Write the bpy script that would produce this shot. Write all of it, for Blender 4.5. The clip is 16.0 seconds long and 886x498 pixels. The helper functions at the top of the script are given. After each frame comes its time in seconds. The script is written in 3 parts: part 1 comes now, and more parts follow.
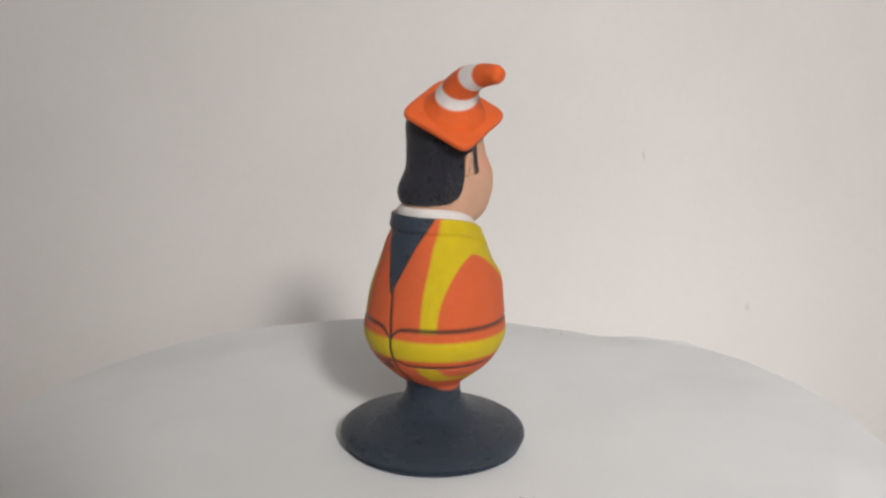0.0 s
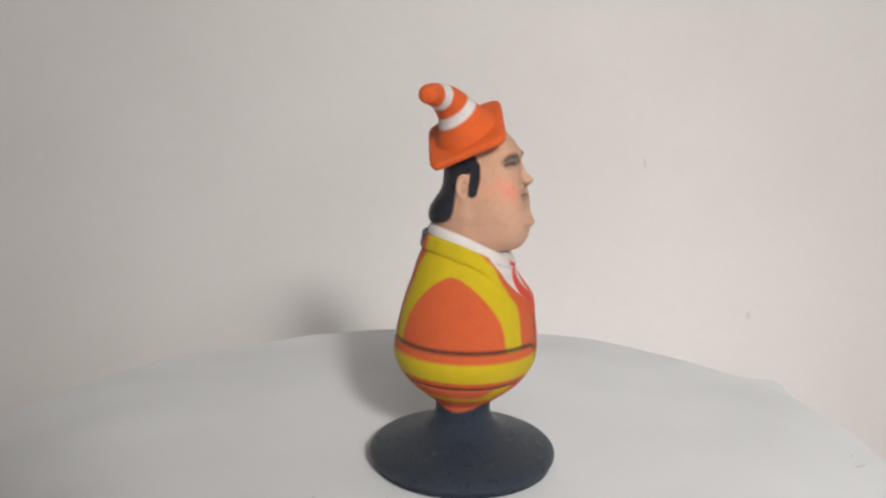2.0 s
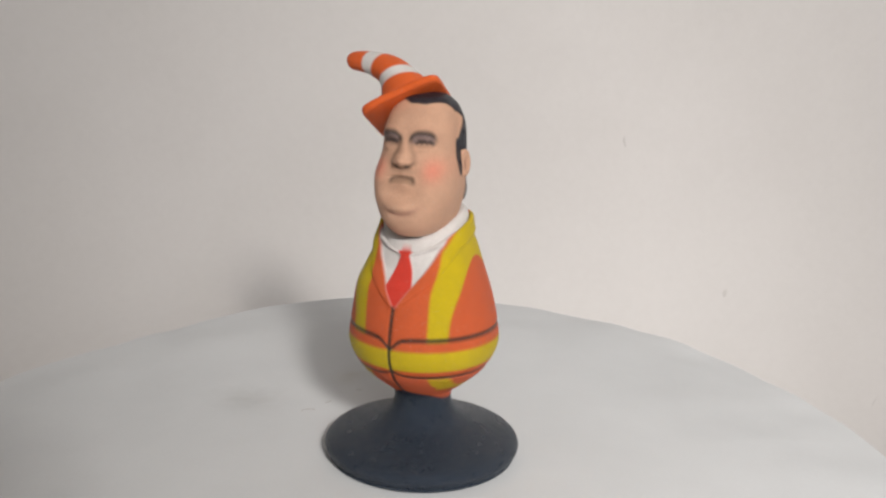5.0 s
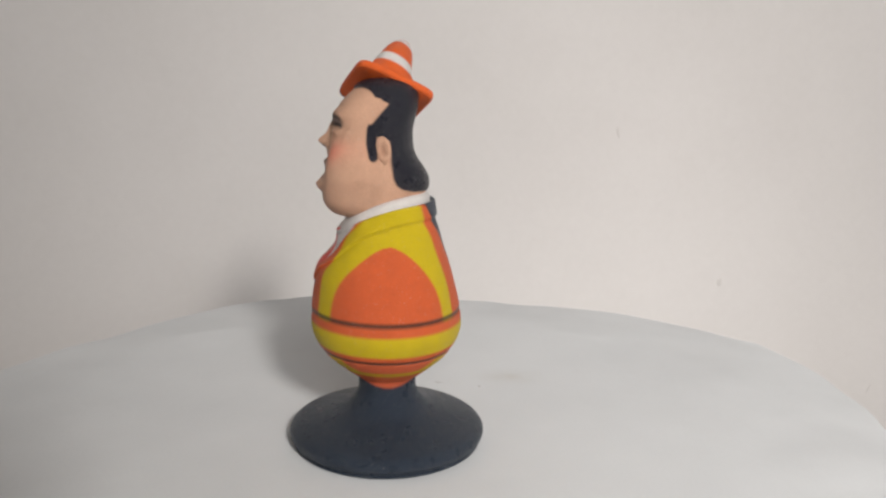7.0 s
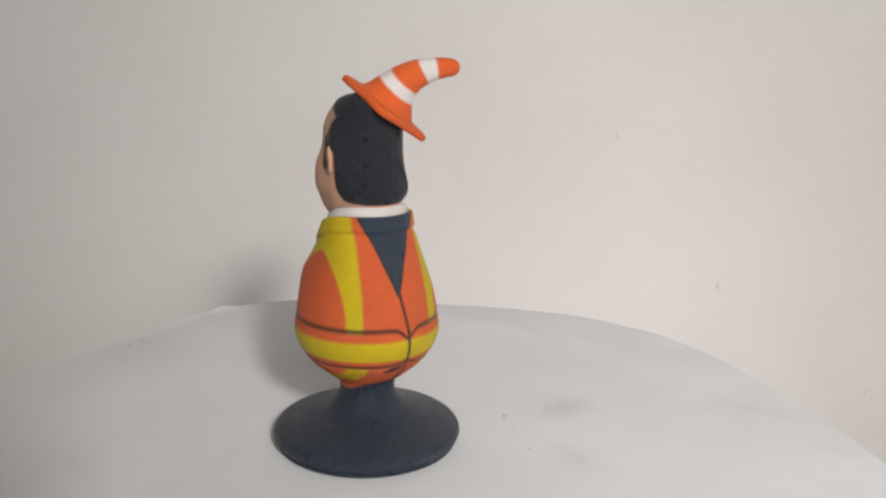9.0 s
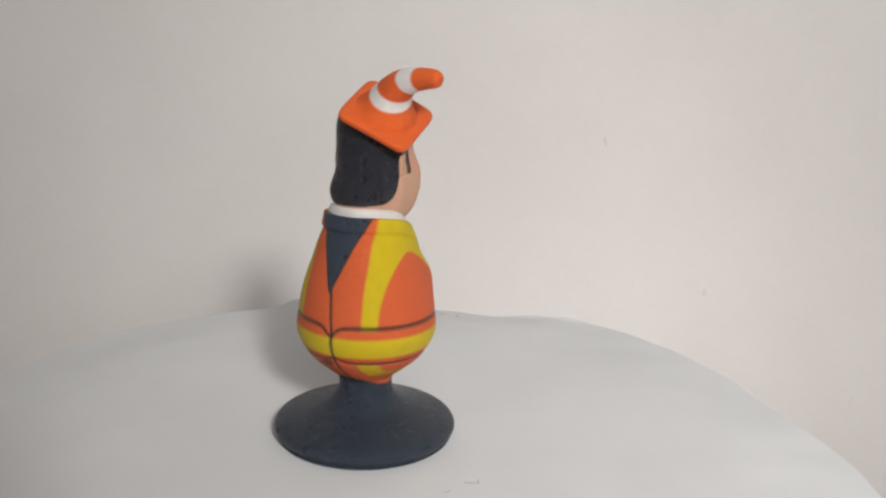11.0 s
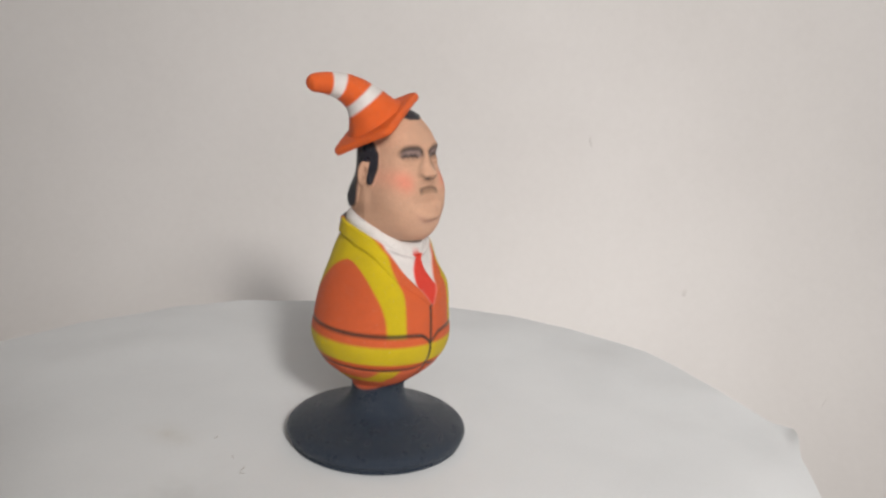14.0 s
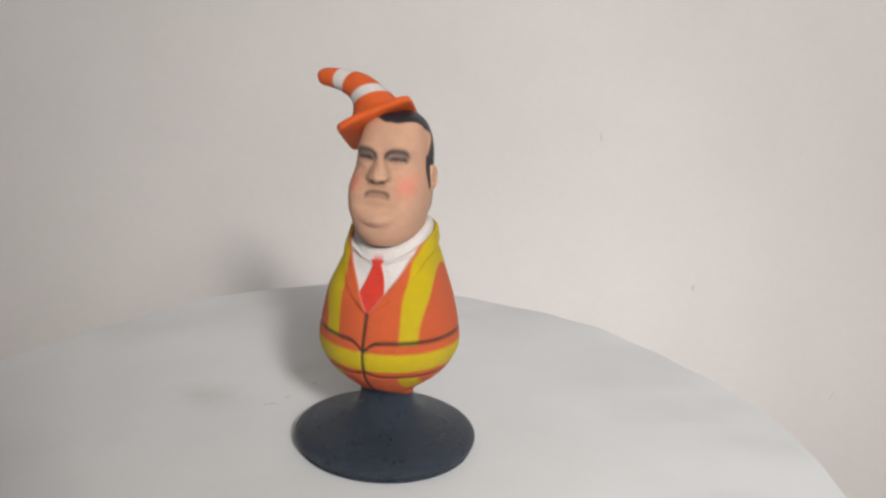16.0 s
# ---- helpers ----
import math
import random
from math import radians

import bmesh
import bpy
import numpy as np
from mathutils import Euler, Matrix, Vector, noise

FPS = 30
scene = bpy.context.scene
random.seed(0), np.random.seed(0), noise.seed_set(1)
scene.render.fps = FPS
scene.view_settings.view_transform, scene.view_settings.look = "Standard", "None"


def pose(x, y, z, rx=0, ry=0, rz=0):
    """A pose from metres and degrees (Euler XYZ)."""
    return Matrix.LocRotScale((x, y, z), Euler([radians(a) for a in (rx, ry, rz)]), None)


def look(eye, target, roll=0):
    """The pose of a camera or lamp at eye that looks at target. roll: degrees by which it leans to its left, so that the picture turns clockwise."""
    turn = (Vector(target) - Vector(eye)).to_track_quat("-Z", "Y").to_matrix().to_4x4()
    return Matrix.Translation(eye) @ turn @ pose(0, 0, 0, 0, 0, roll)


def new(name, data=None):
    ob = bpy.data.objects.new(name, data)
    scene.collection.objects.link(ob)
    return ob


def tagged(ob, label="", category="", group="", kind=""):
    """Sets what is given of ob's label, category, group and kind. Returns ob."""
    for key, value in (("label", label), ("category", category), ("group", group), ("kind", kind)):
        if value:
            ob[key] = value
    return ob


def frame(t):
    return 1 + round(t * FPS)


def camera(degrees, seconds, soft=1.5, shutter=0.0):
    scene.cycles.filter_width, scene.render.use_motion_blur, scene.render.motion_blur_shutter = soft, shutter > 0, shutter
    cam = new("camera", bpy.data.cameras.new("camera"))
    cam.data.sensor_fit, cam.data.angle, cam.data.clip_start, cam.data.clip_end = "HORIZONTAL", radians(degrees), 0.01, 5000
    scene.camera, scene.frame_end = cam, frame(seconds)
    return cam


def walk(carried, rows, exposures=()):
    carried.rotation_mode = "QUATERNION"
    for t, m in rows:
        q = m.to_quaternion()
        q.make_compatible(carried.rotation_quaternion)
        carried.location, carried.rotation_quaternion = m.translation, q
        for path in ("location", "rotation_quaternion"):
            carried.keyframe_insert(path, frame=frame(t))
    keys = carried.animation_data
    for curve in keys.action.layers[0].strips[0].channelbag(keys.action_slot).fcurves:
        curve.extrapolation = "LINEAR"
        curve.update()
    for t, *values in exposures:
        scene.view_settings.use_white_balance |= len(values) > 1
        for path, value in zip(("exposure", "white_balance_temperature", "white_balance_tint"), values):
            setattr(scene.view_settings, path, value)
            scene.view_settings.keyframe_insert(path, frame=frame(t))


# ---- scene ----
# Camera: held by a steady arm in front of the turntable.
# Rows: seconds, x, y, z in millimetres, yaw, pitch, lean in degrees.
CAMERA_ROWS = [
    (0.0, -2.25, -199.06, 92.39, -0.65, -12.12, 1.00),
    (0.5, 0.24, -198.14, 92.28, -0.17, -11.93, 0.94),
    (1.0, 2.41, -197.63, 92.91, -0.22, -11.91, 0.90),
    (1.5, 2.03, -199.41, 94.22, -0.02, -12.13, 0.93),
    (2.0, 0.80, -200.13, 96.55, -0.17, -12.13, 1.06),
    (2.5, 2.52, -201.37, 96.76, -0.41, -12.52, 1.68),
    (3.0, 1.52, -201.12, 94.11, -0.45, -12.64, 1.55),
    (3.5, 5.23, -201.43, 92.70, -0.49, -12.82, 1.73),
    (4.0, 5.09, -201.89, 96.03, -0.66, -13.32, 2.05),
    (6.5, 4.19, -204.36, 91.23, -1.52, -13.02, 0.71),
    (7.0, 1.95, -203.75, 92.37, -1.67, -13.42, 1.13),
    (7.5, 2.29, -203.63, 93.63, -1.86, -13.72, 1.45),
    (8.0, 4.39, -204.12, 95.95, -1.82, -13.90, 1.33),
    (8.5, 2.92, -205.22, 95.21, -1.70, -13.84, 1.21),
    (9.0, 3.15, -202.89, 98.30, -1.60, -14.00, 1.30),
    (11.5, 10.59, -202.48, 99.89, -1.67, -13.84, 2.05),
    (12.0, 12.06, -204.74, 100.15, -1.48, -13.75, 2.11),
    (12.5, 11.08, -206.05, 102.02, -1.55, -13.83, 1.96),
    (13.0, 12.62, -205.33, 104.54, -1.65, -14.46, 3.06),
    (13.5, 13.94, -206.91, 105.90, -1.70, -14.61, 3.23),
    (14.0, 16.29, -208.83, 104.33, -1.75, -14.54, 3.32),
    (14.5, 16.17, -209.23, 104.27, -1.71, -14.66, 3.30),
    (15.0, 15.03, -210.63, 105.86, -1.85, -14.77, 3.64),
    (15.5, 11.21, -212.50, 104.16, -1.76, -14.80, 3.67),
    (16.0, 11.02, -213.57, 106.12, -1.65, -15.02, 3.43),
]


def held(x, y, z, yaw, pitch, lean):
    return pose(x / 1000, y / 1000, z / 1000, 90 + pitch, 0, yaw) @ pose(0, 0, 0, 0, 0, lean)


cam = camera(52.17, 16.0, soft=2.5)
walk(cam, [(r[0], held(*r[1:])) for r in CAMERA_ROWS])

# ---- turn of the table ----
TURN_START = 137.61      # degrees at 0 s
TURN_RATE = 32.041      # degrees a second, clockwise from above
STAND_AT = (0.00702, -0.00504)   # where the figurine stands on the platter


def table_angle(t):
    """The platter's turn in degrees; the cheap drive runs a little unevenly."""
    lag = np.interp(t, [0, 2, 3.5, 4.2, 6.5, 8, 9, 10, 11.5, 12.5, 14, 16], [-0.8, -0.5, -0.85, -0.75, -0.2, 1.4, 2.4, 2.6, 2.0, 0.7, -0.5, -1.5])
    return TURN_START - TURN_RATE * t + float(lag)


# ---- light ----
WALL_Y = 0.2593
TABLE_Z = -0.112
SWEEP_R = 0.15      # radius of the curve from table top to wall


def lights():
    world = bpy.data.worlds.new("room_air")
    world.use_nodes = True
    back = world.node_tree.nodes["Background"]
    back.inputs["Color"].default_value = (1.0, 0.97, 0.94, 1)
    back.inputs["Strength"].default_value = 0.02
    scene.world = world
    # small bright lamp behind and beside the camera
    key = bpy.data.lights.new("lamp", "AREA")
    key.shape, key.size, key.spread = "DISK", 0.075, radians(75)
    key.energy, key.color = 0.56, (1.0, 0.96, 0.915)
    ob = new("lamp", key)
    ob.matrix_world = look((0.155, -0.515, 0.325), (0.10, 0.11, 0.02))
    # added soft fill from behind the camera, stands in for the room's ambient light
    fill = bpy.data.lights.new("soft_fill", "AREA")
    fill.shape, fill.size, fill.size_y = "RECTANGLE", 1.3, 1.0
    fill.energy, fill.color = 24.6, (0.97, 0.985, 0.99)
    ob = new("soft_fill", fill)
    ob.matrix_world = look((0.42, -2.1, 0.95), (0.05, 0.2, 0.1))


lights()
scene.view_settings.exposure = 0.0

# ---- materials ----


def material(name):
    m = bpy.data.materials.new(name)
    m.use_nodes = True
    return m, m.node_tree.nodes, m.node_tree.links, m.node_tree.nodes["Principled BSDF"]


def mapped_noise(nodes, links, scale, detail=4.0, rough=0.55):
    co = nodes.new("ShaderNodeTexCoord")
    n = nodes.new("ShaderNodeTexNoise")
    n.inputs["Scale"].default_value = scale
    n.inputs["Detail"].default_value = detail
    n.inputs["Roughness"].default_value = rough
    links.new(co.outputs["Object"], n.inputs["Vector"])
    return n


def varied(name, dark, light, rough, big=18.0, fine=900.0, bump=0.1, bump_dist=0.0004, spec=0.3):
    m, nodes, links, bsdf = material(name)
    a, b = mapped_noise(nodes, links, big), mapped_noise(nodes, links, fine, 3.0)
    add = nodes.new("ShaderNodeMath")
    add.operation = "MULTIPLY_ADD"
    add.inputs[1].default_value = 0.3
    links.new(b.outputs["Fac"], add.inputs[0])
    links.new(a.outputs["Fac"], add.inputs[2])
    ramp = nodes.new("ShaderNodeValToRGB")
    ramp.color_ramp.elements[0].position, ramp.color_ramp.elements[1].position = 0.45, 0.85
    ramp.color_ramp.elements[0].color, ramp.color_ramp.elements[1].color = (*dark, 1), (*light, 1)
    links.new(add.outputs[0], ramp.inputs[0])
    links.new(ramp.outputs[0], bsdf.inputs["Base Color"])
    bp = nodes.new("ShaderNodeBump")
    bp.inputs["Strength"].default_value, bp.inputs["Distance"].default_value = bump, bump_dist
    links.new(b.outputs["Fac"], bp.inputs["Height"])
    links.new(bp.outputs[0], bsdf.inputs["Normal"])
    bsdf.inputs["Roughness"].default_value = rough
    bsdf.inputs["Specular IOR Level"].default_value = spec
    return m


WALL_PAINT = varied("wall_paint", (0.647, 0.616, 0.602), (0.697, 0.666, 0.654), 0.7, big=9.0, fine=260.0, bump=0.12)
PAPER = varied("white_paper", (0.69, 0.70, 0.715), (0.745, 0.755, 0.77), 0.8, big=22.0, fine=1500.0, bump=0.08, bump_dist=0.0002)


def stain(m, at, size, shade):
    """A faint grey smudge of its own shape, laid over a material's colour."""
    nodes, links = m.node_tree.nodes, m.node_tree.links
    bsdf = nodes["Principled BSDF"]
    was = bsdf.inputs["Base Color"].links[0].from_socket
    co, place = nodes.new("ShaderNodeTexCoord"), nodes.new("ShaderNodeMapping")
    place.vector_type = "TEXTURE"
    place.inputs["Location"].default_value, place.inputs["Scale"].default_value = at, size
    links.new(co.outputs["Object"], place.inputs["Vector"])
    wobble = mapped_noise(nodes, links, 160.0, 3.0)
    shift = nodes.new("ShaderNodeMixRGB")
    shift.blend_type, shift.inputs[0].default_value = "ADD", 0.8
    links.new(place.outputs[0], shift.inputs[1])
    links.new(wobble.outputs["Color"], shift.inputs[2])
    off = nodes.new("ShaderNodeVectorMath")
    off.operation = "SUBTRACT"
    off.inputs[1].default_value = (0.4, 0.4, 0.4)
    links.new(shift.outputs[0], off.inputs[0])
    ball = nodes.new("ShaderNodeTexGradient")
    ball.gradient_type = "QUADRATIC_SPHERE"
    links.new(off.outputs[0], ball.inputs[0])
    mix = nodes.new("ShaderNodeMixRGB")
    mix.inputs[2].default_value = (*shade, 1)
    links.new(ball.outputs["Fac"], mix.inputs[0])
    links.new(was, mix.inputs[1])
    links.new(mix.outputs[0], bsdf.inputs["Base Color"])


stain(PAPER, (-0.0473, 0.0033, 0.0), (0.017, 0.014, 0.02), (0.61, 0.615, 0.62))
stain(PAPER, (-0.030, 0.030, 0.0), (0.008, 0.012, 0.02), (0.655, 0.645, 0.63))
PLASTIC = varied("grey_plastic", (0.16, 0.16, 0.17), (0.2, 0.2, 0.21), 0.45)
ROOM_PAINT = varied("room_paint", (0.60, 0.57, 0.53), (0.66, 0.63, 0.59), 0.85, big=2.0, fine=60.0)
SCUFF = varied("scuff", (0.605, 0.575, 0.557), (0.645, 0.615, 0.597), 0.9)
LINT = varied("lint", (0.34, 0.32, 0.30), (0.42, 0.39, 0.37), 0.9)


def printed_paint():
    """Full-colour gypsum print: painted colour, powder grain, fine layer lines, faint waxy sheen."""
    m, nodes, links, bsdf = material("printed_paint")
    col = nodes.new("ShaderNodeAttribute")
    col.attribute_name = "paint"
    blotch, grain = mapped_noise(nodes, links, 350.0, 4.0, 0.6), mapped_noise(nodes, links, 2600.0, 2.5)
    tone = nodes.new("ShaderNodeMapRange")
    tone.inputs["To Min"].default_value, tone.inputs["To Max"].default_value = 0.86, 1.12
    tone.inputs["From Min"].default_value, tone.inputs["From Max"].default_value = 0.25, 0.75
    mix = nodes.new("ShaderNodeMath")
    mix.operation = "MULTIPLY_ADD"
    mix.inputs[1].default_value = 0.5
    links.new(grain.outputs["Fac"], mix.inputs[0])
    half = nodes.new("ShaderNodeMath")
    half.operation = "MULTIPLY"
    half.inputs[1].default_value = 0.5
    links.new(blotch.outputs["Fac"], half.inputs[0])
    links.new(half.outputs[0], mix.inputs[2])
    links.new(mix.outputs[0], tone.inputs["Value"])
    scale = nodes.new("ShaderNodeVectorMath")
    scale.operation = "SCALE"
    links.new(col.outputs["Color"], scale.inputs[0])
    links.new(tone.outputs[0], scale.inputs["Scale"])
    dust = mapped_noise(nodes, links, 3400.0, 1.0)
    spot = nodes.new("ShaderNodeMapRange")
    spot.inputs["From Min"].default_value, spot.inputs["From Max"].default_value = 0.70, 0.76
    spot.inputs["To Max"].default_value = 0.4
    links.new(dust.outputs["Fac"], spot.inputs["Value"])
    dusty = nodes.new("ShaderNodeMix")
    dusty.data_type = "RGBA"
    dusty.inputs["B"].default_value = (0.55, 0.53, 0.5, 1)
    links.new(spot.outputs[0], dusty.inputs["Factor"])
    links.new(scale.outputs[0], dusty.inputs["A"])
    links.new(dusty.outputs["Result"], bsdf.inputs["Base Color"])
    co = nodes.new("ShaderNodeTexCoord")
    wave = nodes.new("ShaderNodeTexWave")
    wave.bands_direction = "Z"
    wave.inputs["Scale"].default_value, wave.inputs["Distortion"].default_value = 1500.0, 14.0
    wave.inputs["Detail"].default_value, wave.inputs["Detail Scale"].default_value = 3.0, 2.0
    links.new(co.outputs["Object"], wave.inputs["Vector"])
    hgt = nodes.new("ShaderNodeMath")
    hgt.operation = "MULTIPLY_ADD"
    hgt.inputs[1].default_value = 0.4
    links.new(wave.outputs["Fac"], hgt.inputs[0])
    links.new(grain.outputs["Fac"], hgt.inputs[2])
    # the dark parts show short slanting scratches and more gloss
    dark = nodes.new("ShaderNodeMapRange")
    dark.inputs["From Min"].default_value, dark.inputs["From Max"].default_value = 0.05, 0.16
    dark.inputs["To Min"].default_value, dark.inputs["To Max"].default_value = 1.0, 0.0
    links.new(col.outputs["Fac"], dark.inputs["Value"])
    slant = nodes.new("ShaderNodeMapping")
    slant.inputs["Rotation"].default_value = (0.5, 0.8, 0.4)
    slant.inputs["Scale"].default_value = (650, 2600, 2600)
    links.new(co.outputs["Object"], slant.inputs["Vector"])
    scratch = nodes.new("ShaderNodeTexNoise")
    scratch.inputs["Scale"].default_value, scratch.inputs["Detail"].default_value = 1.0, 2.0
    links.new(slant.outputs[0], scratch.inputs["Vector"])
    deep = nodes.new("ShaderNodeMath")
    deep.operation = "MULTIPLY"
    links.new(scratch.outputs["Fac"], deep.inputs[0])
    links.new(dark.outputs[0], deep.inputs[1])
    total = nodes.new("ShaderNodeMath")
    total.operation = "MULTIPLY_ADD"
    total.inputs[1].default_value = 0.8
    links.new(deep.outputs[0], total.inputs[0])
    links.new(hgt.outputs[0], total.inputs[2])
    bp = nodes.new("ShaderNodeBump")
    bp.inputs["Strength"].default_value, bp.inputs["Distance"].default_value = 0.7, 0.00028
    links.new(total.outputs[0], bp.inputs["Height"])
    links.new(bp.outputs[0], bsdf.inputs["Normal"])
    rough = nodes.new("ShaderNodeMapRange")
    rough.inputs["To Min"].default_value, rough.inputs["To Max"].default_value = 0.38, 0.62
    links.new(blotch.outputs["Fac"], rough.inputs["Value"])
    waxy = nodes.new("ShaderNodeMath")
    waxy.operation = "MULTIPLY_ADD"
    waxy.inputs[1].default_value = -0.2
    links.new(dark.outputs[0], waxy.inputs[0])
    links.new(rough.outputs[0], waxy.inputs[2])
    links.new(waxy.outputs[0], bsdf.inputs["Roughness"])
    bsdf.inputs["Specular IOR Level"].default_value = 0.33
    return m


PRINT = printed_paint()

# ---- mesh helpers ----


def mesh_object(name, verts, faces, mat, parent=None, label="", smooth=True):
    me = bpy.data.meshes.new(name)
    me.from_pydata([tuple(v) for v in verts], [], [tuple(f) for f in faces])
    if smooth:
        me.shade_smooth()
    me.materials.append(mat)
    ob = new(name, me)
    if parent:
        ob.parent = parent
    if label:
        tagged(ob, label)
    return ob


def part(name, bm, mat, parent, label=""):
    me = bpy.data.meshes.new(name)
    bm.to_mesh(me)
    bm.free()
    me.shade_smooth()
    me.materials.append(mat)
    ob = new(name, me)
    ob.parent = parent
    if label:
        tagged(ob, label)
    return ob


def ring_faces(rows, cols, start=0):
    i, j = np.meshgrid(np.arange(rows - 1), np.arange(cols), indexing="ij")
    k = (j + 1) % cols
    return (start + np.stack([i * cols + j, i * cols + k, (i + 1) * cols + k, (i + 1) * cols + j], -1)).reshape(-1, 4)


def lathe(profile, cols=96):
    """Closed surface of revolution from (radius, height) pairs."""
    a = np.linspace(0, 2 * np.pi, cols, endpoint=False)
    r, z = np.array(profile, float).T
    v = np.stack([r[:, None] * np.cos(a), r[:, None] * np.sin(a), z[:, None] + 0 * a], -1).reshape(-1, 3)
    return v, ring_faces(len(r), cols)


def smooth_step(x, a, b):
    t = np.clip((x - a) / (b - a), 0, 1)
    return t * t * (3 - 2 * t)


def spline(rows, n):
    """Smooth curve through the rows, n samples, even in length."""
    p = np.array(rows, float)
    q = np.vstack([2 * p[0] - p[1], p, 2 * p[-1] - p[-2]])
    out = []
    for i in range(len(p) - 1):
        a, b, c, d = q[i], q[i + 1], q[i + 2], q[i + 3]
        for t in np.linspace(0, 1, 24, endpoint=False):
            out.append(0.5 * (2 * b + (c - a) * t + (2 * a - 5 * b + 4 * c - d) * t ** 2 + (3 * b - a - 3 * c + d) * t ** 3))
    out = np.array(out + [p[-1]])
    s = np.concatenate([[0], np.cumsum(np.linalg.norm(np.diff(out, axis=0), axis=1))])
    even = np.linspace(0, s[-1], n)
    return np.stack([np.interp(even, s, out[:, k]) for k in range(out.shape[1])], 1)


# ---- setting ----


def sweep_y(z):
    """Depth of the backdrop's face at height z."""
    if z > TABLE_Z + SWEEP_R:
        return WALL_Y
    c = (SWEEP_R - (z - TABLE_Z)) / SWEEP_R
    return WALL_Y - SWEEP_R + SWEEP_R * math.sqrt(max(0.0, 1 - c * c))


def backdrop():
    """Seamless sheet that sweeps from the wall into the table top, with thickness behind."""
    prof = [(-0.62, TABLE_Z)]
    for k in range(33):
        a = math.pi / 2 * k / 32
        prof.append((WALL_Y - SWEEP_R + SWEEP_R * math.sin(a), TABLE_Z + SWEEP_R - SWEEP_R * math.cos(a)))
    prof += [(WALL_Y, 0.3), (WALL_Y, 0.85)]
    front = len(prof)
    prof += [(WALL_Y + 0.02, 0.85), (WALL_Y + 0.02, TABLE_Z - 0.02), (-0.62, TABLE_Z - 0.02)]
    xs = np.linspace(-0.9, 0.9, 2)
    verts = [(x, y, z) for x in xs for y, z in prof]
    n = len(prof)
    faces = [(k, (k + 1) % n, n + (k + 1) % n, n + k) for k in range(n)]
    faces += [tuple(range(n))[::-1], tuple(range(n, 2 * n))]
    ob = mesh_object("backdrop", verts, faces, WALL_PAINT)
    for poly in ob.data.polygons:
        poly.use_smooth = poly.index < front - 1
    tagged(ob, "cream-white painted wall sweeping into the table top", "backdrop", kind="structure")
    return ob


def wall_marks(wall):
    """Small scuffs on the backdrop: x, height, half sizes, turn, in metres and radians."""
    rng = np.random.default_rng(4)
    marks = ((0.1040, 0.0444, 0.0007, 0.0026, 0.25), (0.158, -0.0300, 0.0022, 0.0012, 1.0), (0.225, -0.074, 0.00025, 0.0028, -0.9))
    for x, z, a, b, turn in marks:
        verts = [(x, sweep_y(z) - 0.0005, z)]
        for k in range(14):
            t = 2 * math.pi * k / 14
            s = 1 + 0.35 * rng.standard_normal() * 0.6
            u, w = a * s * math.cos(t), b * s * math.sin(t)
            zz = z + u * math.sin(turn) + w * math.cos(turn)
            verts.append((x + u * math.cos(turn) - w * math.sin(turn), sweep_y(zz) - 0.0003, zz))
        faces = [(0, 1 + (k + 1) % 14, 1 + k) for k in range(14)]
        mesh_object("scuff_mark", verts, faces, SCUFF, wall)


def room():
    """Plain walls, floor and ceiling that close the place."""
    x0, x1, y0, y1, z0, z1 = -1.5, 1.7, -2.2, 0.6, -0.85, 1.65
    t = 0.05
    for name, a, b in (("wall_west", (x0 - t, y0, z0), (x0, y1, z1)), ("wall_east", (x1, y0, z0), (x1 + t, y1, z1)),
                       ("wall_south", (x0 - t, y0 - t, z0), (x1 + t, y0, z1)), ("wall_north", (x0 - t, y1, z0), (x1 + t, y1 + t, z1)),
                       ("floor", (x0 - t, y0 - t, z0 - t), (x1 + t, y1 + t, z0)), ("ceiling", (x0 - t, y0 - t, z1), (x1 + t, y1 + t, z1 + t))):
        v = [(x, y, z) for x in (a[0], b[0]) for y in (a[1], b[1]) for z in (a[2], b[2])]
        f = [(0, 1, 3, 2), (4, 6, 7, 5), (0, 4, 5, 1), (2, 3, 7, 6), (0, 2, 6, 4), (1, 5, 7, 3)]
        tagged(mesh_object(name, v, f, ROOM_PAINT, smooth=False), "plain off-white painted room surface", name.split("_")[0], kind="structure")


def table_legs():
    bm = bmesh.new()
    for x in (-0.84, 0.84):
        for y in (-0.56, 0.2):
            bmesh.ops.create_cube(bm, size=1, matrix=Matrix.LocRotScale((x, y, (-0.85 + TABLE_Z - 0.02) / 2), None, (0.06, 0.06, 0.85 + TABLE_Z - 0.02)))
    return bm


# ---- turntable and paper ----
EDGE = ((0, 119.5), (12, 116.5), (20, 115.5), (27, 115), (36, 114), (46, 113.5), (60, 115.5), (75, 116.5), (88, 119), (97, 121), (106, 124), (116, 126),
        (127, 122.5), (138, 118), (146, 114), (157, 111.5), (168, 111), (180, 115), (191, 117.5), (200, 117), (210, 116), (221, 112.5), (231, 112.5),
        (240, 116), (249, 118.5), (260, 121), (271, 123), (284, 114.5), (294, 114.5), (312, 118), (316, 121), (320, 123.5), (324, 120.5), (330, 118), (339, 117.5), (349, 120))


CREASES = ((62, 20, 105, 52, 0.35), (48, -40, 98, -66, 0.28), (-70, 44, -42, 92, 0.4), (-88, -30, -60, -78, 0.35), (20, 78, 66, 86, 0.3),
           (-30, -62, 12, -104, 0.25), (74, -8, 112, 12, -0.3), (-96, 8, -66, 30, -0.3))   # ends and height in millimetres


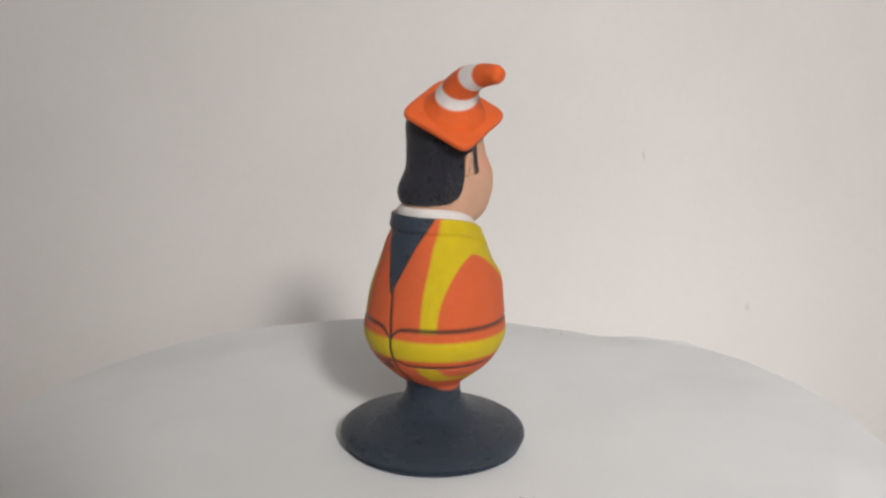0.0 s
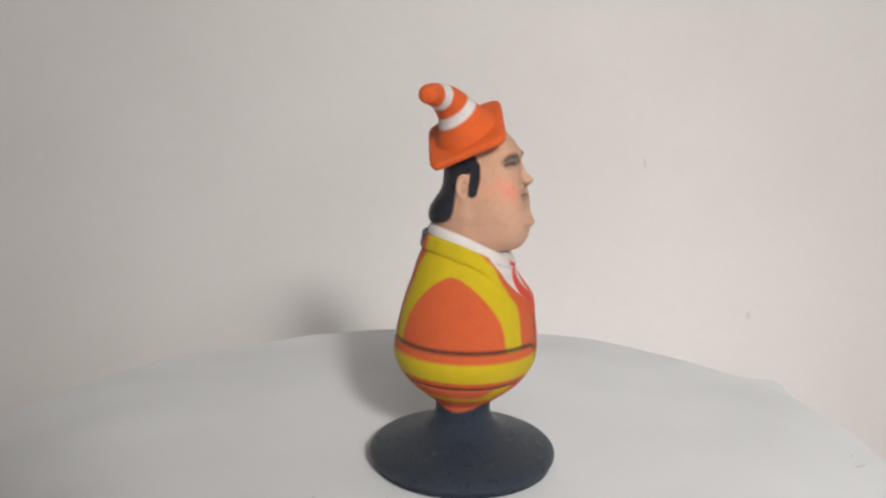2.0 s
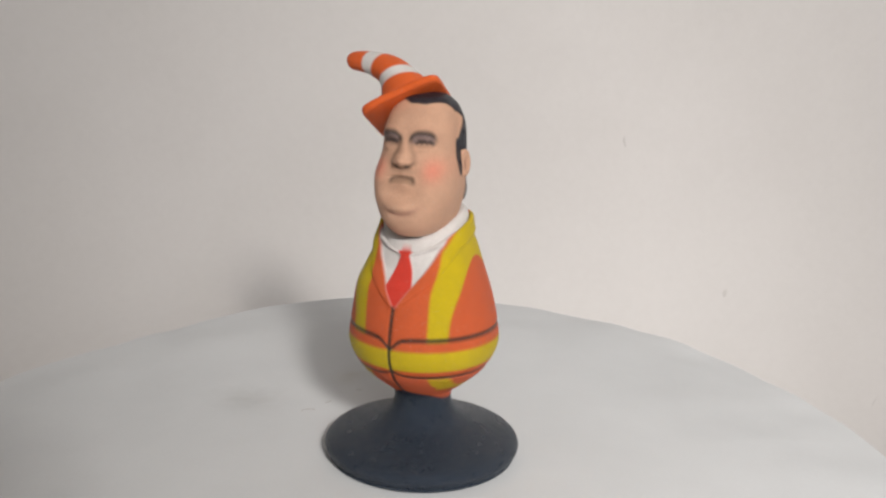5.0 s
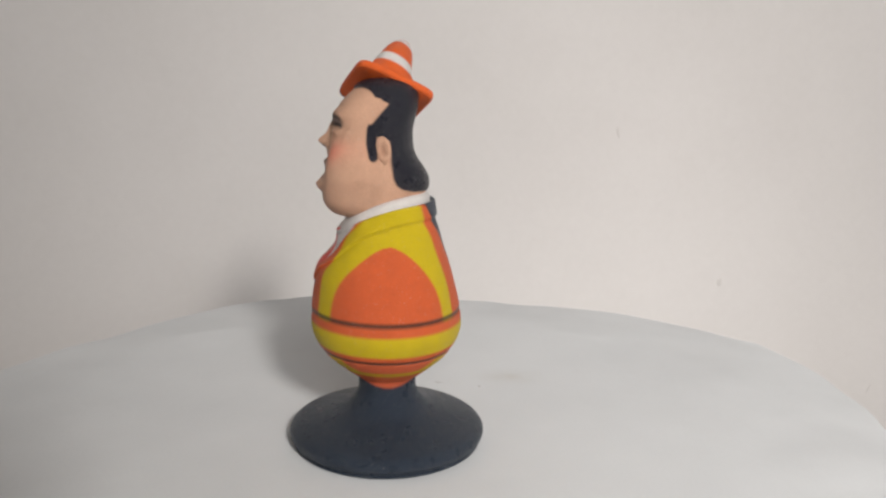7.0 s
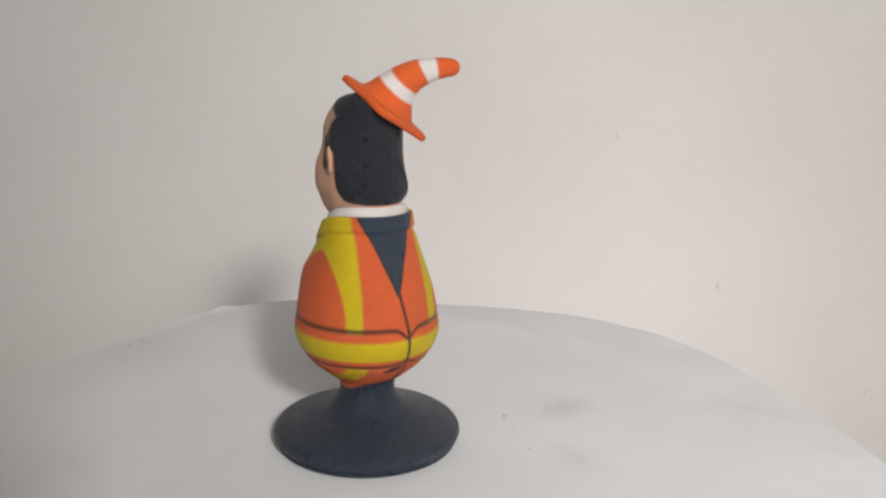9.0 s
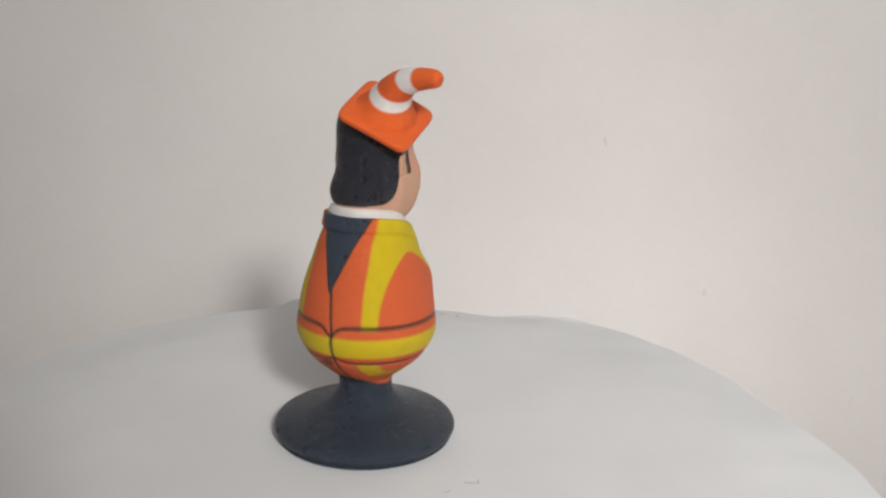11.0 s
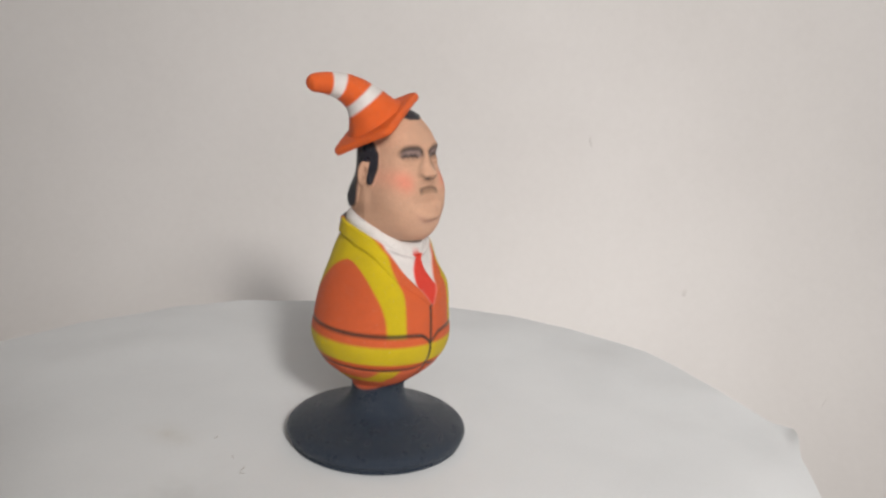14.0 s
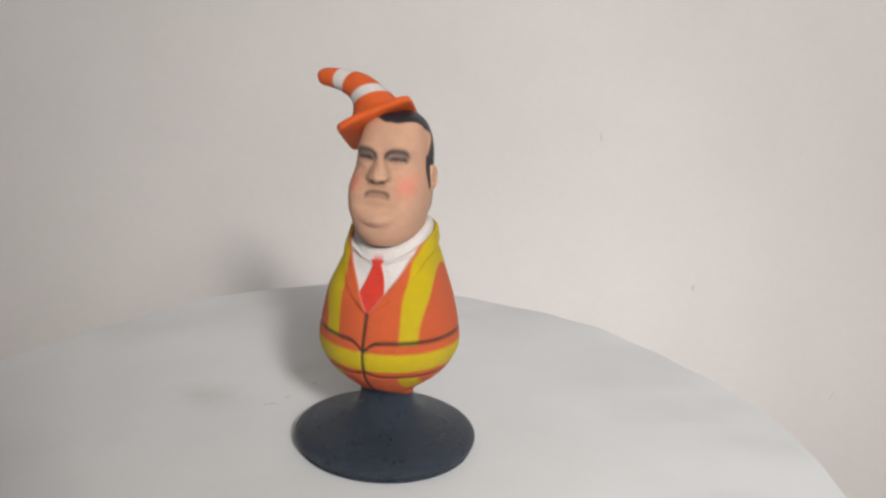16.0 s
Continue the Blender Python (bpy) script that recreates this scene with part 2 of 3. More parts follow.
def paper_height(x, y):
    r = np.hypot(x, y)
    lift = smooth_step(r, 0.04, 0.115)
    out = np.empty_like(r)
    for i, (a, b) in enumerate(zip(x, y)):
        out[i] = noise.noise(Vector((a * 22, b * 22, 3.1))) * 0.0012 + noise.noise(Vector((a * 55, b * 55, 7.7))) * 0.00045 + noise.noise(Vector((a * 120, b * 120, 1.7))) * 0.00012
    out = out * lift - 0.0012 * smooth_step(r, 0.09, 0.125)
    for x0, y0, x1, y1, high in CREASES:
        dx, dy = (x1 - x0) / 1000, (y1 - y0) / 1000
        n = math.hypot(dx, dy)
        t = ((x - x0 / 1000) * dx + (y - y0 / 1000) * dy) / n ** 2
        d = ((x - x0 / 1000) * dy - (y - y0 / 1000) * dx) / n + 0.0025 * np.sin(t * 5)
        out += 0.4 * high / 1000 * np.exp(-np.abs(d) / 0.0035) * smooth_step(t, 0, 0.35) * (1 - smooth_step(t, 0.7, 1))
    # shallow dent
    return out - 0.0004 * np.exp(-((x + 0.047) / 0.008) ** 2 - ((y - 0.003) / 0.006) ** 2)


CURLS = ((318.3, 3.0, 1.7), (271.0, 1.6, 0.9), (277.5, 2.0, 0.6), (117.0, 2.5, 0.4))   # degrees, spread, millimetres


def paper_disc():
    cols, rows = 560, 90
    ang = np.linspace(0, 2 * np.pi, cols, endpoint=False)
    deg = np.array([e[0] for e in EDGE] + [360.0])
    rad = np.array([e[1] for e in EDGE] + [EDGE[0][1]]) / 1000
    edge = np.interp(np.degrees(ang), deg, rad)
    edge = (np.roll(edge, 1) + 2 * edge + np.roll(edge, -1)) / 4
    edge += np.array([noise.noise(Vector((math.cos(a) * 9, math.sin(a) * 9, 1.0))) for a in ang]) * 0.0007
    s = np.concatenate([np.linspace(0.002, 0.955, rows - 9), np.linspace(0.962, 1, 9)])
    x, y = (s[:, None] * edge * np.cos(ang)).ravel(), (s[:, None] * edge * np.sin(ang)).ravel()
    z = paper_height(x, y)
    for at, spread, high in CURLS:
        near = np.exp(-(((np.degrees(ang) - at + 180) % 360 - 180) / spread) ** 2)
        z += (near[None] * np.clip((s[:, None] - 0.972) / 0.028, 0, None) ** 1.6 * high / 1000).ravel()
    top = np.stack([x, y, z], 1)
    under = top - np.array([0, 0, 0.0004])
    faces = ring_faces(rows, cols)
    n = len(top)
    low = faces[:, ::-1] + n
    edge_ring = np.vstack([top[-cols:], under[-cols:]])
    rim = [(2 * n + j, 2 * n + cols + j, 2 * n + cols + (j + 1) % cols, 2 * n + (j + 1) % cols) for j in range(cols)]
    cap = [tuple(range(cols))[::-1], tuple(range(n, n + cols))]
    ob = mesh_object("paper_disc", np.vstack([top, under, edge_ring]), [*map(tuple, faces), *map(tuple, low), *rim, *cap], PAPER)
    tagged(ob, "hand-cut round white paper sheet lying on the turntable", "paper sheet")
    return ob


def lint_fibre(paper, x, y, length, turn, curl, thick=0.00007):
    """A short dark fibre on the paper."""
    pts = []
    for k in range(7):
        t = (k / 6 - 0.5) * length
        b = curl * ((k / 6 - 0.5) ** 2)
        c, s = math.cos(turn), math.sin(turn)
        pts.append(Vector((x + t * c - b * s, y + t * s + b * c, 0.0002)))
    verts, faces = [], []
    for k, p in enumerate(pts):
        d = (pts[min(k + 1, 6)] - pts[max(k - 1, 0)]).normalized()
        side = Vector((-d.y, d.x, 0))
        for m in range(5):
            a = 2 * math.pi * m / 5
            verts.append(p + side * (thick * math.cos(a)) + Vector((0, 0, thick * math.sin(a))))
    for k in range(6):
        for m in range(5):
            faces.append((k * 5 + m, k * 5 + (m + 1) % 5, k * 5 + 5 + (m + 1) % 5, k * 5 + 5 + m))
    mesh_object("lint_fibre", verts, faces, LINT, paper)


def turntable():
    ob = tagged(new("turntable"), "round grey motor turntable standing on the table", "turntable")
    ob.location = (0, 0, TABLE_Z)
    h = -TABLE_Z
    v, f = lathe([(0.001, 0), (0.049, 0), (0.052, 0.003), (0.052, h - 0.045), (0.048, h - 0.041), (0.001, h - 0.041)])
    mesh_object("base", v, f, PLASTIC, ob)
    v, f = lathe([(0.001, h - 0.039), (0.094, h - 0.039), (0.098, h - 0.036), (0.098, h - 0.007), (0.095, h - 0.0035), (0.001, h - 0.0035)])
    return ob, mesh_object("platter", v, f, PLASTIC, ob, "thick round rotating platter")


# ---- phone on an added tripod, unseen behind the lens, shades the paper's left ----


def shade_phone():
    ob = tagged(new("shade_phone"), "unseen black smartphone on an added table tripod, shading the paper", "phone tripod")
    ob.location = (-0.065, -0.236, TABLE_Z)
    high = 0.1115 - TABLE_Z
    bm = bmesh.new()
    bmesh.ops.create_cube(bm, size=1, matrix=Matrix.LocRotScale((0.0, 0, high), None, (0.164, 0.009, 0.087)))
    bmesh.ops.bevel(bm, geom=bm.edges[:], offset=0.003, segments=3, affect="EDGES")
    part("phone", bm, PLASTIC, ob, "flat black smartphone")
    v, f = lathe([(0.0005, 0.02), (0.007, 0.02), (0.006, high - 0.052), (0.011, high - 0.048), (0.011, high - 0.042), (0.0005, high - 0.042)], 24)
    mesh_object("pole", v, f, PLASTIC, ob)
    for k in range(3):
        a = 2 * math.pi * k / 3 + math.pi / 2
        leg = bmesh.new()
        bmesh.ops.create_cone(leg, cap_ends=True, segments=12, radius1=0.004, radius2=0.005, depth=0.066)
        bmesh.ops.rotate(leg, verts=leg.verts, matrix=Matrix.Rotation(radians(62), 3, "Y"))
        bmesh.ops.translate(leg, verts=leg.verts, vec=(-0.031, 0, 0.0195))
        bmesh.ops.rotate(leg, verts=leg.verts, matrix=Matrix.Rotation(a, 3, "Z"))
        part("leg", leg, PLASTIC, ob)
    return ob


# ---- figurine ----
ORANGE, YELLOW = np.array((0.64, 0.112, 0.032)), np.array((0.60, 0.445, 0.006))
NAVY, LINE = np.array((0.024, 0.034, 0.052)), np.array((0.022, 0.026, 0.022))
WHITE, RED = np.array((0.73, 0.69, 0.67)), np.array((0.70, 0.05, 0.03))
SKIN, HAIR = np.array((0.635, 0.37, 0.25)), np.array((0.016, 0.016, 0.024))
CONE = np.array((0.73, 0.118, 0.02))


def lay(col, mask, paint, amount=1.0):
    m = (np.clip(mask, 0, 1) * amount)[..., None]
    col[:] = col * (1 - m) + paint * m


def below(v, edge, soft=0.22):
    return smooth_step(edge - v, -soft, soft)


def stroke(d, half, soft=0.2):
    return 1 - smooth_step(np.abs(d), half - soft * 0.5, half + soft)


# half width, forward reach, backward reach, height, all in millimetres
STAND = [(0.02, 0), (19.5, 0), (21.2, 0.7), (22.3, 2.1), (22.2, 3.4), (21.0, 4.5), (18.8, 5.35), (14.5, 6.7), (10.1, 8.4), (7.7, 10.5), (6.65, 12.6), (6.5, 14.6)]
BODY = [(7.0, 7.0, 7.0, 16.0), (8.4, 8.4, 8.4, 17.1), (10.7, 10.7, 10.6, 18.9), (13.8, 13.8, 13.6, 21.7), (15.9, 16.1, 15.7, 25),
        (16.9, 17.1, 16.6, 28), (16.7, 17.1, 16.4, 31), (16.2, 16.9, 15.9, 34), (15.1, 16.3, 14.9, 38), (13.8, 15.3, 13.8, 42),
        (12.5, 14.1, 12.5, 46), (11.3, 12.9, 11.4, 50), (10.3, 11.6, 10.4, 53), (9.9, 11.2, 9.9, 55), (9.6, 11.0, 9.6, 57)]


def collar_line(u):
    return 56.4 - 8.0 * (np.clip(u + 9.7, 0, None) / 22.0) ** 2.4


def rings(rows, cols):
    """Grid x, u (forward), z from rows of half width, forward, backward, height."""
    a = np.linspace(0, 2 * np.pi, cols, endpoint=False)
    w, f, b, z = [c[:, None] for c in np.array(rows).T]
    cos = np.cos(a)[None]
    return w * np.sin(a), np.where(cos > 0, f, b) * cos, z + 0 * cos


def body_grid(cols=440):
    rows = spline([(r, r, r, z) for r, z in STAND] + BODY, 300)
    x, u, z = rings(rows, cols)
    # the chest is squarer than an oval
    turn = np.arctan2(x, u)
    square = np.where(u > 0, 0.085 * smooth_step(z, 33, 44) * (1 - smooth_step(z, 54, 57)), 0.03 * smooth_step(z, 33, 40) * (1 - smooth_step(z, 50, 55)))
    full = 1 + square * np.sin(2 * turn) ** 2
    x, u = x * full, u * full
    # the neckline slopes down to the front
    k = smooth_step(z, 40, 57)
    z = z + (collar_line(u) - 57) * k
    lip = [(0.35, 0.25), (0.8, 0.2), (1.1, -0.5), (1.3, -1.6)]
    r = np.hypot(x[-1], u[-1])
    xs, us, zs = [x], [u], [z]
    for inward, up in lip:
        s = (r - inward) / r
        xs.append((x[-1] * s)[None]), us.append((u[-1] * s)[None]), zs.append((z[-1] + up)[None])
    x, u, z = np.vstack(xs), np.vstack(us), np.vstack(zs)
    ax = np.abs(x)
    front, rear = u > 0, u <= 0
    top = collar_line(u)
    # lapels and collar stand proud of the vest
    v_half = np.interp(z, [38.5, 43.2, 45.6, 48, 51.5, 53], [0, 3.0, 4.5, 5.8, 7.2, 7.6])
    l_half = np.interp(z, [38.2, 38.8, 44.4, 48.3, 51, 53], [0, 0.8, 7.2, 9.1, 10.2, 11.0])
    in_v = front * below(ax, v_half, 0.25) * smooth_step(z, 38.4, 38.8)
    lapel = front * below(ax, l_half, 0.25) * smooth_step(z, 38.2, 38.8) * (1 - in_v)
    band = smooth_step(z, top - 3.5, top - 3.0) * (1 - in_v)
    rise = 0.5 * np.maximum(lapel, band) + 0.25 * band * (1 - front * smooth_step(u, 4, 9))
    tie_half = np.interp(z, [38, 39.4, 42.0, 46, 49.0, 49.8, 50.9, 51.6], [0.2, 1.1, 3.2, 1.95, 0.95, 1.5, 1.3, 0.7])
    tie = in_v * below(ax, tie_half, 0.2) * (1 - smooth_step(z, 51.2, 51.7))
    wing = in_v * smooth_step(z - (48.6 + 0.36 * ax), -0.15, 0.2) * (1 - tie)
    rise = rise + 0.3 * tie + 0.55 * wing
    # folds pressed along the belt and the zip
    belt_z = 32.25 - 2.4 * np.exp(-np.abs(x + np.where(front, 0.6, 1.6)) ** 1.5 / 2.2)
    hem_z = 23.4 + 1.1 * np.exp(-np.abs(x + np.where(front, 0.7, 1.8)) ** 1.5 / 2.4)
    zip_x = x + np.where(front, 0.3 + 0.05 * np.clip(39 - z, 0, 8), 0.4 + 0.17 * np.clip(39.5 - z, 0, 8.5))
    on_zip = np.where(front, below(z, 39.0), below(z, 40.2)) * smooth_step(z, 14, 16)
    rise = rise - 0.22 * stroke(z - belt_z, 0.35, 0.5) - 0.2 * stroke(z - hem_z, 0.3, 0.5) - 0.16 * stroke(zip_x, 0.35, 0.6) * on_zip
    r = np.hypot(x, u) + 1e-6
    x, u = x * (1 + rise / r), u * (1 + rise / r)
    # paint
    col = np.empty((*z.shape, 3))
    col[:] = ORANGE
    inner = np.where(front, np.maximum(7.2, np.where(z > 46, v_half + 0.6, 0)), np.interp(z, [33, 54], [8.5, 7.3]))
    ang = np.degrees(np.arctan2(np.abs(u), ax))
    arch = np.where(front, 49, 45) * np.clip(1 - np.clip((z - 32.0) / 16.2, 0, 1) ** 2.2, 0, None) ** 0.62
    in_arch = below(ang, arch, 1.8) * below(z, 48.3, 0.3)
    yellow = (1 - below(ax, inner, 0.42)) * (1 - in_arch) * smooth_step(z, 31.6, 32.0)
    lay(col, yellow, YELLOW)
    lay(col, smooth_step(z, 24.7, 25.4) * below(z, 29.7, 0.4), YELLOW)
    lay(col, below(z, 22.8, 0.5), np.array((0.66, 0.135, 0.06)), 0.6)
    patch = smooth_step(ax, 6.2, 7.2) * below(ax, 10.6, 0.6) * smooth_step(z + 0.5 * np.sin(ax * 0.9), 19.6, 20.5) * below(z, 23.0, 0.3)
    lay(col, patch, YELLOW, 0.9)
    lay(col, below(ang, 52, 2) * smooth_step(z, 18.6, 19.1) * below(z, 20.2, 0.3), YELLOW, 0.8)
    # lapel edge, shirt, tie
    lay(col, in_v, WHITE)
    lay(col, in_v * stroke(z - (48.5 + 0.36 * ax), 0.06, 0.3), np.array((0.42, 0.37, 0.36)), 0.55)
    lay(col, tie, RED)
    # dark back panel with a dark outline
    b_half = 5.45 * np.clip((z - 39.6) / 15.0, 0, None)
    lay(col, rear * below(ax, b_half + 0.35, 0.2) * smooth_step(z, 39.2, 39.8), LINE)
    lay(col, rear * below(ax, b_half, 0.2) * smooth_step(z, 39.6, 40.2), NAVY * 1.25)
    # dark lines
    lay(col, stroke(z - belt_z, 0.36, 0.3), LINE, 0.94)
    lay(col, stroke(z - hem_z, 0.28, 0.3), LINE, 0.88)
    lay(col, stroke(zip_x + 0.12 * np.sin(z * 7.0) * (z > 32), 0.3, 0.3) * on_zip, LINE, 0.92)
    lay(col, rear * (1 - smooth_step(np.hypot((x - 0.9) / 2.5, (z - 22.3 + 0.25 * (x - 0.9)) / 0.9), 0.6, 1.1)), LINE, 0.9)
    # dark stand under the hem
    hem = 16.9 - 2.3 * (ax / (np.hypot(x, u) + 1e-6)) ** 2 + 0.9 * np.exp(-(x / 3.0) ** 2)
    lay(col, below(z, hem, 0.3), NAVY)
    return x, u, z, col


def collar_grid(cols=360):
    """White shirt collar that rises out of the jacket's neckline."""
    a = np.linspace(0, 2 * np.pi, cols, endpoint=False)
    cos, sin = np.cos(a), np.sin(a)
    xs, us, zs = [], [], []
    for inward, up in ((0.8, -2.5), (0.5, -0.3), (0.6, 0.7), (0.95, 1.5), (1.45, 1.95), (2.1, 2.05), (3.1, 1.5), (3.6, 0)):
        u = np.where(cos > 0, 11.3 - inward, 9.7 - inward) * cos
        xs.append((9.7 - inward) * sin), us.append(u)
        zs.append(collar_line(u * 1.1) + up)
    x, u, z = np.array(xs), np.array(us), np.array(zs)
    col = np.empty((*z.shape, 3))
    col[:] = WHITE
    lay(col, (u > 6) * below(np.abs(x), 1.1, 0.3) * below(z, 50.6, 0.3), RED)
    return x, u, z, col


HEAD = [(0.05, 3.0, 0.05, 52.4), (3.0, 6.6, 3.0, 52.7), (5.1, 11.2, 5.6, 53.6), (6.6, 13.2, 7.0, 55.0), (7.7, 14.2, 7.5, 57), (8.3, 14.2, 7.6, 59.6),
        (8.9, 14.1, 6.9, 62), (9.0, 13.4, 6.2, 65), (8.9, 12.8, 5.2, 68), (8.6, 12.0, 4.9, 72), (8.4, 11.7, 5.3, 75), (7.7, 10.1, 5.9, 78),
        (6.5, 7.7, 6.0, 80.5), (4.7, 5.9, 4.5, 82.2), (2.5, 2.9, 2.4, 83.1), (0.05, 0.05, 0.05, 83.5)]


def head_grid(cols=300):
    rows = spline(HEAD, 230)
    # widest across the cheeks, full in front, rounder behind
    w, f, b, h = [c[:, None] for c in rows.T]
    mid = 3.6 * smooth_step(h, 52.5, 58) * (1 - 0.55 * smooth_step(h, 66, 72))
    mid = np.minimum(mid, f * 0.4)
    a = np.linspace(0, 2 * np.pi, cols, endpoint=False)[None]
    cos, sin = np.cos(a), np.sin(a)
    n = np.where(cos > 0, 2.0 + 1.0 * smooth_step(h, 53, 62) * (1 - 0.25 * smooth_step(h, 66.5, 72)) * (1 - 0.8 * smooth_step(h, 78, 82)), 2.0 + 0.3 * smooth_step(h, 60, 66) * (1 - smooth_step(h, 77, 81)))
    r = (np.abs(cos) ** n + np.abs(sin) ** n) ** (-1 / n)
    x, u, z = w * r * sin, mid + np.where(cos > 0, f - mid, b + mid) * r * cos, h + 0 * a
    # the face is narrower than the hair beside it
    x = x * (1 - np.interp(z, [54, 57, 62, 66, 70, 76, 79, 82], [0.02, 0.06, 0.05, 0.045, 0.095, 0.10, 0.07, 0]) * smooth_step(u, 1.0, 4.5))
    # one cheek and temple fuller than the other
    x = np.where(x > 0, x * (1 + (0.025 + 0.04 * smooth_step(z, 58, 62)) * smooth_step(u, 1.5, 5.5)),
                 x * (1 + 0.01 * smooth_step(u, -5, -1) * (1 - smooth_step(u, 2, 5)) * smooth_step(z, 64, 68) * (1 - smooth_step(z, 75, 79))))
    ax, front = np.abs(x), smooth_step(u, 2, 6)
    edge = np.interp(z, [59.0, 59.6, 60.2, 61.1, 62.7, 66, 69, 70.6, 72, 73.4, 75, 76.8, 78.3, 79.2, 80.0, 80.8, 82.5], [-9.5, -4.6, -2.6, -1.5, -0.8, -0.3, -0.1, 0.0, 4.4, 4.4, 3.8, 2.3, 1.0, 1.8, 5.0, 7.2, 7.6])
    edge = np.where(z > 78.8, np.minimum(edge, 7.6 - 0.2 * np.abs(x - 0.6) ** 1.7), edge)
    edge = edge - 0.9 * (x > 0) * smooth_step(z, 73, 75) * (1 - smooth_step(z, 78, 79))
    hair = below(u, edge, 0.3) * smooth_step(z, 58.9, 59.5)
    burn = below(np.abs(u - 3.6 - 0.08 * (z - 70)), np.interp(z, [66.0, 66.9, 70, 73, 74.5], [0.1, 0.9, 1.25, 0.9, 0.2]), 0.25) * smooth_step(z, 66.0, 66.5) * below(z, 74) * (ax > 4)
    hair = np.maximum(hair, burn)
    # face relief
    rise = 2.6 * np.exp(-(x / 1.75) ** 2 - ((z - 69.7) / 1.4) ** 2) + 0.9 * np.exp(-(x / 1.2) ** 2 - ((z - 72.2) / 1.7) ** 2)
    rise += 0.55 * np.exp(-((ax - 1.8) / 0.7) ** 2 - ((z - 69.1) / 0.8) ** 2)
    rise += 0.75 * np.exp(-((ax - 3.6) / 2.4) ** 2 - ((z - 75.5) / 0.9) ** 2) - 0.7 * np.exp(-((ax - 3.8) / 2.0) ** 2 - ((z - 73.4) / 0.9) ** 2)
    rise += 0.45 * np.exp(-((ax - 3.9) / 1.5) ** 2 - ((z - 72.1) / 0.6) ** 2)
    rise += 0.6 * np.exp(-(x / 2.2) ** 2 - ((z - 65.2) / 0.8) ** 2) - 0.45 * np.exp(-(x / 2.8) ** 2 - ((z - 66.3) / 0.4) ** 2)
    rise += 0.25 * np.exp(-(x / 1.8) ** 2 - ((z - 67.1) / 0.6) ** 2) - 0.5 * np.exp(-(x / 3.5) ** 2 - ((z - 63.0) / 0.8) ** 2)
    rise += 1.5 * np.exp(-(x / 3.4) ** 2 - ((z - 60.2) / 1.5) ** 2) - 0.35 * np.exp(-(x / 3.6) ** 2 - ((z - 58.6 - 0.095 * x * x) / 0.6) ** 2)
    rise += 0.6 * np.exp(-((ax - 5.8) / 2.2) ** 2 - ((z - 65.5) / 3.2) ** 2)
    rise *= front
    rear = smooth_step(-u, 1.2, 6.0)
    rise += rear * (1.6 * np.exp(-((z - 62.0) / 3.1) ** 2) + 0.2 * np.exp(-((z - 76) / 3) ** 2))
    rise += 0.3 * hair + 0.5 * hair * (1 - smooth_step(z, 66, 70)) * smooth_step(-x, 4, 7) * (u > -4)
    r = np.hypot(x, u) + 1e-6
    x2, u2 = x * (1 + rise / r), u * (1 + rise / r)
    col = np.empty((*z.shape, 3))
    col[:] = SKIN
    f = (u > 3).astype(float)
    lay(col, f * np.exp(-((ax - 6.0) / 1.95) ** 2 - ((z - 67.9) / 2.3) ** 2), np.array((0.86, 0.20, 0.14)), 0.52)
    ink, umber, lilac = np.array((0.030, 0.022, 0.022)), np.array((0.20, 0.115, 0.075)), np.array((0.30, 0.225, 0.22))
    # heavy brows arch from the nose over a lilac-grey lid and a dark uneven lash line
    brow = 75.4 - np.where(ax < 3.5, 0.085, 0.075) * np.abs(ax - 3.5) ** 3.0
    lash = 73.45 - 0.05 * (ax - 3.6) ** 2
    socket = smooth_step(brow - z, -0.3, 0.5) * smooth_step(z - lash, -0.5, 0.3) * smooth_step(ax, 0.9, 1.9) * below(ax, 5.8, 0.5)
    # eye socket shade, painted into the skin
    lay(col, f * np.exp(-((ax - 3.4) / 2.6) ** 2 - ((z - 74.3) / 1.6) ** 2), umber, 0.30)
    lay(col, f * socket, lilac, 0.85)
    lay(col, f * stroke(z - brow, 0.36, 0.6) * smooth_step(ax, 0.5, 1.2) * below(ax, 6.0, 0.6), ink, 0.84)
    lay(col, f * np.exp(-((ax - 1.25) / 0.55) ** 2 - ((z - 74.0) / 0.9) ** 2), ink, 0.62)
    lay(col, f * stroke(z - lash + 0.12 * np.sin(ax * 6.0), 0.22, 0.5) * smooth_step(ax, 1.5, 2.4) * below(ax, 5.8, 0.5), ink, 0.85)
    lay(col, f * np.exp(-((ax - 3.2) / 0.8) ** 2 - ((z - lash - 0.15) / 0.4) ** 2), ink, 0.55)
    lay(col, f * np.exp(-((ax - 5.3) / 0.5) ** 2 - ((z - lash - 0.3) / 0.6) ** 2), ink, 0.45)
    lay(col, f * stroke(z - lash + 0.75, 0.1, 0.5) * smooth_step(ax, 2.0, 3.0) * below(ax, 5.4, 0.7), umber, 0.35)
    # nose: flank shade painted in, rounded tip with a dark crescent and nostrils beneath
    flank = np.interp(z, [68.5, 69.6, 71.0, 72.0, 73.5], [2.2, 2.3, 1.9, 1.3, 1.0])
    lay(col, f * stroke(ax - flank - 0.15, 0.3, 0.8) * smooth_step(z, 68.4, 69.2) * below(z, 73.6, 1.2), umber, 0.45)
    wing = 68.3 + 0.20 * x * x
    lay(col, f * stroke(z - wing, 0.2, 0.5) * below(ax, 2.3, 0.4), umber * 0.5, 0.72)
    lay(col, f * np.exp(-((ax - 1.0) / 0.5) ** 2 - ((z - 68.7) / 0.4) ** 2), ink, 0.8)
